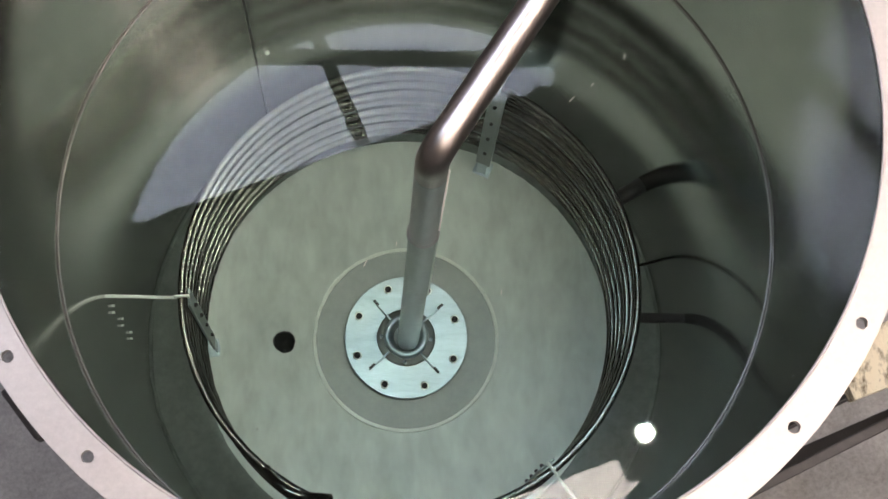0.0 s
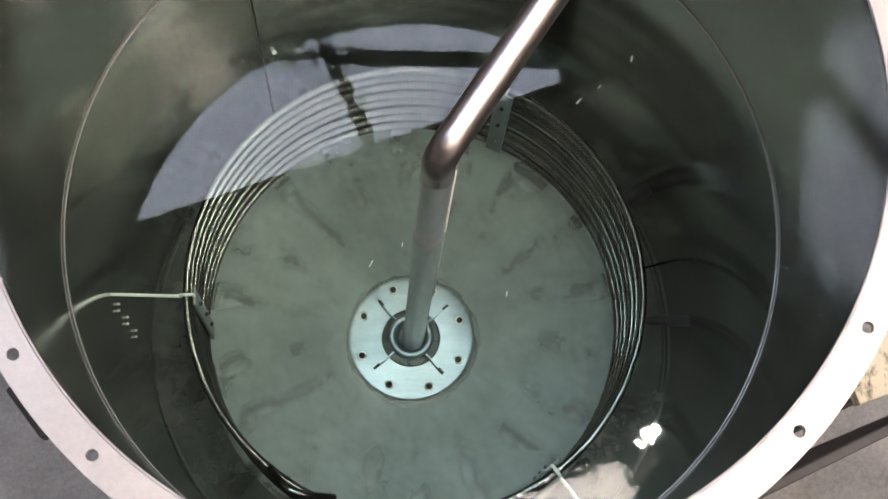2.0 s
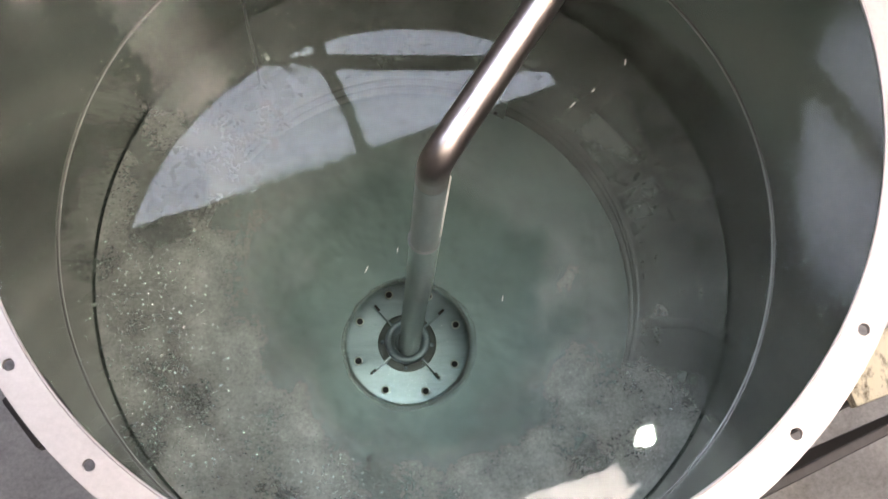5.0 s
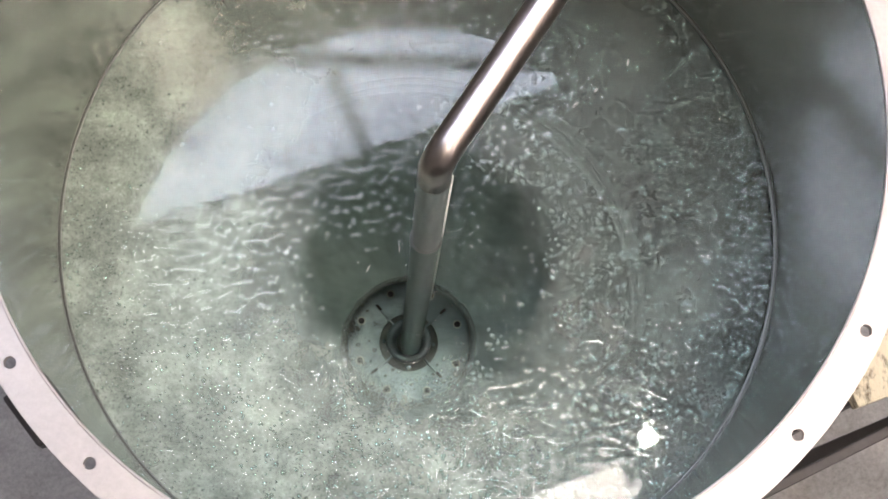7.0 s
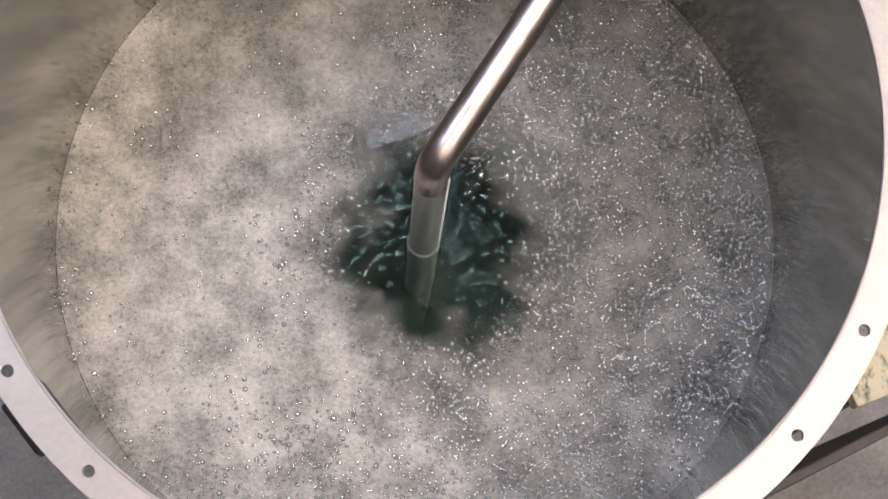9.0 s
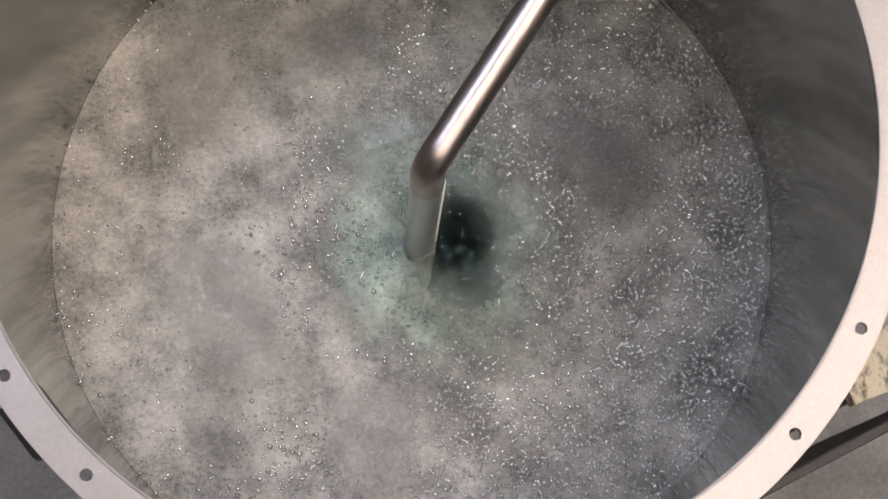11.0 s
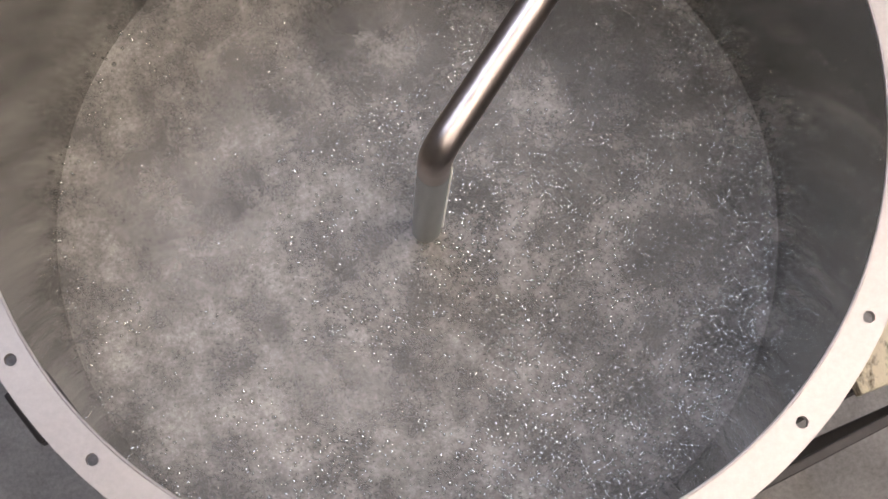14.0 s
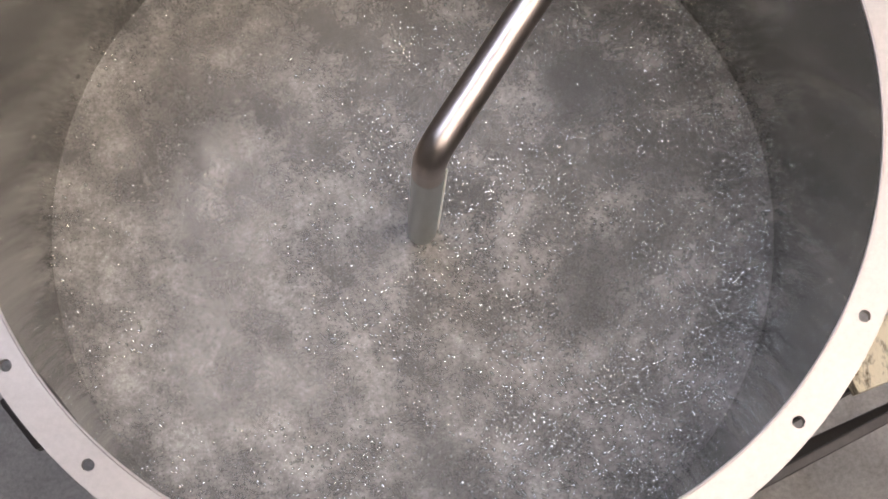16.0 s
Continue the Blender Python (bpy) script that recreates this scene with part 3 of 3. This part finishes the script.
def flecks():
    """Small bits of lint that float on the water."""
    rng = random.Random(31)
    for x, y in ((-0.295, 0.174), (0.297, 0.248), (0.250, 0.205), (0.117, -0.099), (-0.029, -0.031), (0.220, 0.183), (-0.072, -0.059)):
        bm = bmesh.new()
        bmesh.ops.create_icosphere(bm, subdivisions=2, radius=1.0)
        long = rng.uniform(0.003, 0.008)
        bmesh.ops.scale(bm, vec=(long, 0.0008, 0.0005), verts=bm.verts)
        for v in bm.verts:
            v.co.y += 0.0015 * math.sin(v.co.x * 300)
        ob = part("floating_fleck", bm, WELD)
        ob.matrix_basis = pose(x, y, WATER + 0.0006, 0, 0, rng.uniform(20, 75))
        tagged(ob, "tiny pale fleck of lint floating on the water", "fleck", "flecks on the water")


def plume_mesh(seed):
    """A flat lumpy dark tongue, for light bent in a jet, 9 cm long, pointing along x."""
    bm = bmesh.new()
    lay = bm.verts.layers.float.new("cover")
    nx, ny = 18, 10
    vs = {}
    for i in range(nx + 1):
        for j in range(ny + 1):
            u, w = i / nx * 2 - 1, j / ny * 2 - 1
            n1 = noise.noise(Vector((u * 2.2, w * 2.2, seed * 5.0)))
            half = 0.027 * (1 + 0.35 * noise.noise(Vector((u * 2.5, seed * 3.3, 0)))) * (0.75 + 0.25 * u)
            y = w * half + 0.006 * noise.noise(Vector((u * 2, 0, seed * 9.0)))
            edge = max(abs(u) ** 1.5, abs(w) ** 1.5)
            v = bm.verts.new((0.047 * u, y, 0.004 * (1 - edge) + 0.001))
            v[lay] = min(1.0, max(0.0, (1 - edge) * 1.5 + 0.9 * n1 * (1 - edge)))
            vs[i, j] = v
    for i in range(nx):
        for j in range(ny):
            bm.faces.new((vs[i, j], vs[i + 1, j], vs[i + 1, j + 1], vs[i, j + 1]))
    return finish(bm, "dark_plume", PLUME)


def plumes():
    """Dark tongues, for light bent by the jets, that shoot out from under the nozzle plate."""
    made = []
    shapes = [plume_mesh(s) for s in range(5)]
    rng = random.Random(4)
    for k in range(18):
        a = 360 * k / 18 + rng.uniform(-5, 5)
        reach = rng.uniform(0.86, 1.12)
        for j in range(4):
            ob = new("water_plume", shapes[rng.randrange(5)])
            tagged(ob, "dark tongue over the tank bottom, for light bent by a water jet", "water jet", "water jets round the nozzle", "stuff")
            made.append((ob, a + rng.uniform(-3, 3), j, reach))
    return made


def froth_mesh(seed, mat):
    """A flat uneven island of froth, some 18 cm across, thin at its edge."""
    bm = bmesh.new()
    lay = bm.verts.layers.float.new("cover")
    shift = Vector((seed * 4.7, seed * 2.9, seed))
    nr, na, vs = 16, 40, {}
    for i in range(nr + 1):
        for k in range(na):
            u, a = (i + 0.15) / (nr + 0.15), 2 * math.pi * k / na
            r = 0.09 * u * (1 + 0.35 * noise.noise(Vector((math.cos(a), math.sin(a), 0)) * 1.3 + shift))
            x, y = 1.35 * r * math.cos(a), 0.75 * r * math.sin(a)
            v = bm.verts.new((x, y, 0.0015 * noise.noise(Vector((x * 30, y * 30, 2)) + shift)))
            n = noise.fractal(Vector((x * 24, y * 24, 5)) + shift, 0.8, 2.0, 4)
            v[lay] = min(1.0, max(0.0, (1 - u) * 1.1 + 0.8 * n * (1 - u)))
            vs[i, k] = v
    for i in range(nr):
        for k in range(na):
            bm.faces.new((vs[i, k], vs[i + 1, k], vs[i + 1, (k + 1) % na], vs[i, (k + 1) % na]))
    bm.faces.new([vs[0, k] for k in range(na)])
    return finish(bm, "froth_island", mat)


def islands():
    """Islands of froth that well up round the pipe and drift to the wall."""
    pale, grey = [froth_mesh(s, PALEFROTH) for s in range(5)], [froth_mesh(s + 9, GREYFROTH) for s in range(5)]
    rng = random.Random(17)
    made = []
    for k in range(46):
        light = k % 2 == 0
        ob = new("froth_island", (pale if light else grey)[rng.randrange(5)])
        tagged(ob, "pale island of drifting froth" if light else "thin dark island of drifting froth", "foam", "froth islands on the water", "stuff")
        a = rng.uniform(95, 275) if light else rng.uniform(0, 360)
        made.append((ob, a, 9.3 + 7.2 * k / 46 + rng.uniform(-0.3, 0.3), rng.uniform(1.6, 2.6), rng.uniform(-40, 40), rng.uniform(0, 360)))
    return made


def swarm(seed, spread, count):
    """A loose swarm of rising bubbles."""
    rng = random.Random(seed)
    bm = bmesh.new()
    for _ in range(count):
        x, y, z = rng.gauss(0, spread), rng.gauss(0, spread), rng.gauss(0, 0.02)
        if math.hypot(x, y) > spread * 2:
            continue
        bmesh.ops.create_icosphere(bm, subdivisions=1, radius=rng.uniform(0.0008, 0.0022), matrix=Matrix.Translation((x, y, z)))
    ob = part("bubble_swarm", bm, BUBBLE)
    return tagged(ob, "loose swarm of small rising bubbles", "bubbles", "rising bubble swarms", "stuff")


def wavelets():
    """A film of steep little waves over the whole water."""
    rng = np.random.default_rng(12)
    n, half = 400, 0.496
    g = np.linspace(-half, half, n + 1)
    x, y = np.meshgrid(g, g, indexing="ij")
    z = np.zeros_like(x)
    for _ in range(24):
        w, f, ph = rng.uniform(0, 6.28), rng.uniform(260, 620), rng.uniform(0, 6.28)
        z += 0.028 / f * np.cos(f * (x * math.cos(w) + y * math.sin(w)) + ph)
    z *= 0.75 + 0.45 * np.cos(x * 17 + 2 * np.sin(y * 13)) * np.cos(y * 15 + 1)
    keep = np.hypot(x, y) < half
    index = np.full(x.shape, -1)
    index[keep] = np.arange(keep.sum())
    quads = np.stack([index[:-1, :-1], index[1:, :-1], index[1:, 1:], index[:-1, 1:]], -1).reshape(-1, 4)
    me = bpy.data.meshes.new("wavelets")
    me.from_pydata(np.stack([x[keep], y[keep], z[keep]], -1).tolist(), [], quads[quads.min(1) >= 0].tolist())
    me.materials.append(CLEAR)
    for q in me.polygons:
        q.use_smooth = True
    ob = new("wavelets", me)
    return tagged(ob, "choppy film of glittering little waves", "water", kind="stuff")


# ---- round the tank ----
def surroundings():
    block = thing("wooden_board", "worn pale wooden board beside the tank on a steel post", "board", at=(0, 0, 0))
    rot = Matrix.Rotation(radians(21), 4, "Z")
    part("board", box((0.30, 0.075, 0.03), (0.647, -0.199, 1.735), rot, 0.004), WOOD, block, "flaking pale wood", smooth=False)
    part("post", box((0.022, 0.022, 1.72), (0.553, -0.253, 0.86), rot, 0.002), DARKSTEEL, block, "dark square steel post", smooth=False)
    part("post", box((0.022, 0.022, 1.72), (0.742, -0.165, 0.86), rot, 0.002), DARKSTEEL, block, smooth=False)
    part("brace", sweep([(0.49, -0.290, 1.65), (0.556, -0.250, 1.66)], 0.003, 8), WELD, block, "thin pale brace")
    rail = thing("floor_rail", "long dark steel rail beside the tank", "rail", at=(0, 0, 0))
    a, b = Vector((0.34, -0.440, 1.085)), Vector((1.55, 0.153, 1.085))
    ang = math.atan2(b.y - a.y, b.x - a.x)
    part("bar", box(((b - a).length, 0.017, 0.03), (a + b) / 2, Matrix.Rotation(ang, 4, "Z"), 0.003), DARKSTEEL, rail, smooth=False)
    for s in (0.42, 0.95):
        q = a + (b - a) * s
        part("leg", box((0.03, 0.03, 1.07), (q.x, q.y, 0.535), Matrix.Rotation(ang, 4, "Z"), 0.002), DARKSTEEL, rail, smooth=False)


hall()
tank()
coil()
jet_ring()
feed_pipe()
surroundings()
WATER_SHEET = water()
flecks()
PLUMES = plumes()
MURKS = [sheet("murky_layer", "cloudy grey-green layer of stirred water", MURK if i < 4 else DUSK, 20 + i, h, 0.374, 0.06, 0.012, 0.004, nr=90, na=324, spokes=(0.95, 0.8, 0.4, 0, 0, 0)[i]) for i, h in enumerate((
    (-0.0001, -0.0037, 0.1210, 0.1210), (-0.0013, -0.0170, 0.1181, 0.1181), (-0.0026, -0.0309, 0.1151, 0.1151), (-0.0040, -0.0461, 0.1118, 0.1118), (-0.0051, -0.0588, 0.1090, 0.1090), (-0.0063, -0.0714, 0.1062, 0.1062)))]
DEEPS = [sheet("dark_layer", "dark murky water between coil and tank wall", DEEP, 30 + i, (0, 0, 0.372, 0.372), 0.497, 0.03, 0.02, 0.004, nr=50, na=160) for i in range(3)]
# sheet added as the froth's shade, seen through the hole
DEEPS.append(sheet("dark_layer", "black-green sheet over the nozzle plate, for the shade under the froth", ABYSS, 35, (0, 0, -1, -1), 0.372, 0.03, 0.02, 0.004, nr=40, na=120))
HAZES = [sheet("bubble_haze", "grey haze of fine bubbles under the surface", HAZE, 40 + i, h, 0.497, 0.22, 0.08, 0.004, nr=60, na=160, thin=(60, 0.5)) for i, h in enumerate((
    (0.0, -0.05, 0.20, 0.20), (0.0, -0.05, 0.17, 0.18)))]
FOAMS = [sheet("foam_layer", "mottled grey froth of fine bubbles on the water", (YOUNGFROTH, FROTH, FROTH, FROTHTHIN, FROTHTHIN)[i], 60 + i, h, 0.4996, 0.4, (0.14, 0.10, 0.09, 0.06, 0.05)[i], 0.0025, n, (0.0015, 0.0042) if i < 2 else (0.0011, 0.0040), thin=(35, (0.85, 0.5, 0.35, 0.3, 0.3)[i])) for i, (h, n) in enumerate((
    ((0.0, -0.03, 0.17, 0.165), 7000), ((0.03, -0.02, 0.12, 0.135), 7000), ((0.06, -0.02, 0.045, 0.055), 5500), ((0.085, 0.0, 0.02, 0.03), 5500), ((0, 0, -1, -1), 5500)))]
SWARMS = [(swarm(80 + i, 0.055, 260), x, y, t) for i, (x, y, t) in enumerate((
    (-0.37, -0.20, 3.6), (-0.33, -0.30, 4.4), (-0.40, -0.05, 4.9), (0.30, -0.20, 5.6), (-0.10, -0.36, 5.2), (0.34, 0.10, 6.0), (-0.2, 0.2, 6.2)))]

CHOP = wavelets()
ISLANDS = islands()


def motions():
    walk(WATER_SHEET, [(t, pose(0, 0, WATER, 0, 0, a)) for t, a in ((0, 0), (0.4, 4), (1.0, 55), (1.5, 84), (2.5, 98), (4.0, 106), (6.5, 122), (9.0, 140), (16.0, 170))])
    for ob, a, j, reach in PLUMES:
        rows = []
        for t, r in ((0, 0.066), (0.33, 0.066), (0.4, (0.10, 0.115, 0.13, 0.145)[j]), (0.5, (0.14, 0.19, 0.235, 0.275)[j]), (0.6, (0.16, 0.225, 0.29, 0.34)[j]), (0.8, (0.17, 0.25, 0.33, 0.40)[j]), (2.0, (0.19, 0.28, 0.37, 0.43)[j]), (16.0, (0.19, 0.28, 0.37, 0.43)[j])):
            r = r if t < 0.35 else min(0.43, r * reach)
            q = polar(a, r, BED + 0.004 + 0.001 * j)
            rows.append((t, pose(q.x, q.y, q.z, 0, 0, a)))
        walk(ob, rows)
    below = 0.036
    for i, ob in enumerate(MURKS):
        top, t0, t1 = ((0.165, 0.5, 0.9), (0.27, 1.05, 1.4), (0.38, 1.55, 1.9), (0.50, 2.05, 2.4), (0.60, 2.55, 2.9), (0.70, 3.1, 3.45))[i]
        walk(ob, [(0, pose(0, 0, below, 0, 0, 0)), (t0, pose(0, 0, below)), (t1, pose(0, 0, top, 0, 0, 3)), (9, pose(0, 0, top + 0.02, 0, 0, -3)), (16, pose(0, 0, top, 0, 0, 3))])
    for i, ob in enumerate(DEEPS):
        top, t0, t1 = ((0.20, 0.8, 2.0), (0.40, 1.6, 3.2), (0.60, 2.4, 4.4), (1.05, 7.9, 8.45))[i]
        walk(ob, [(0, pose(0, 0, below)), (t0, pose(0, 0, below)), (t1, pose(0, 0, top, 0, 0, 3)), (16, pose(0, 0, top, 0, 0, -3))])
    for i, ob in enumerate(HAZES):
        top, t0, t1 = ((1.33, 3.2, 5.8), (1.42, 4.4, 7.0))[i]
        walk(ob, [(0, pose(0, 0, below)), (t0, pose(0, 0, below)), (t1, pose(0, 0, top, 0, 0, 5)), (9, pose(0, 0, top, 0, 0, -6)), (16, pose(0, 0, top, 0, 0, 6))])
    for i, ob in enumerate(FOAMS):
        t0, t1, top = ((5.2, 7.2, 0.001), (6.5, 8.4, 0.004), (8.4, 11.2, 0.007), (9.8, 12.4, 0.010), (11.6, 13.9, 0.012))[i]
        rows = [(0, below - 0.002 * i), (t0, below - 0.002 * i), (t1 - 0.35, WATER - 0.05), (t1, WATER + top), (16, WATER + top)]
        walk(ob, [(t, pose(0, 0, z, 0, 0, 1.6 * (t - 8))) for t, z in rows])
    walk(CHOP, [(t, pose(0, 0, z, 0, 0, 18 * (t - 7))) for t, z in ((0, 0.03), (3.0, 0.03), (5.4, 0.6), (6.5, WATER - 0.012), (6.8, WATER + 0.005), (8.5, WATER + 0.005), (8.9, WATER - 0.04), (12.5, 1.2), (16, 1.2))])
    for n, (ob, a, t, life, swing, spin) in enumerate(ISLANDS):
        top = WATER + 0.0155 + 0.0004 * (n % 5)
        rows = []
        for dt, r, z in ((-0.9, 0.24, 1.36), (-0.25, 0.24, WATER - 0.02), (0.15, 0.25, top), (life * 0.5, 0.31, top), (life, 0.375, top), (life + 0.4, 0.38, WATER - 0.02), (life + 1.2, 0.38, 1.36)):
            q = polar(a + swing * max(0, dt) / life, r, z)
            rows.append((t + dt, pose(q.x, q.y, q.z, 0, 0, spin + 12 * dt)))
        first = rows[0][1]
        deep = pose(first.translation.x, first.translation.y, 0.03, 0, 0, spin - 15)
        rows = [(0, deep), (t - 1.7, deep)] + [q for q in rows if q[0] < 16.6] + ([(20.0, rows[-1][1])] if rows[-1][0] < 16.6 else [])
        walk(ob, rows)
    for ob, x, y, t in SWARMS:
        walk(ob, [(0, pose(x * 0.6, y * 0.6, 0.07)), (t - 2.2, pose(x * 0.6, y * 0.6, 0.07)), (t, pose(x, y, WATER - 0.16, 0, 0, 20)), (t + 1.5, pose(x * 0.97, y * 0.97, WATER - 0.02, 0, 0, 40)), (16, pose(x * 0.97, y * 0.97, WATER - 0.02, 0, 0, 60))])


motions()
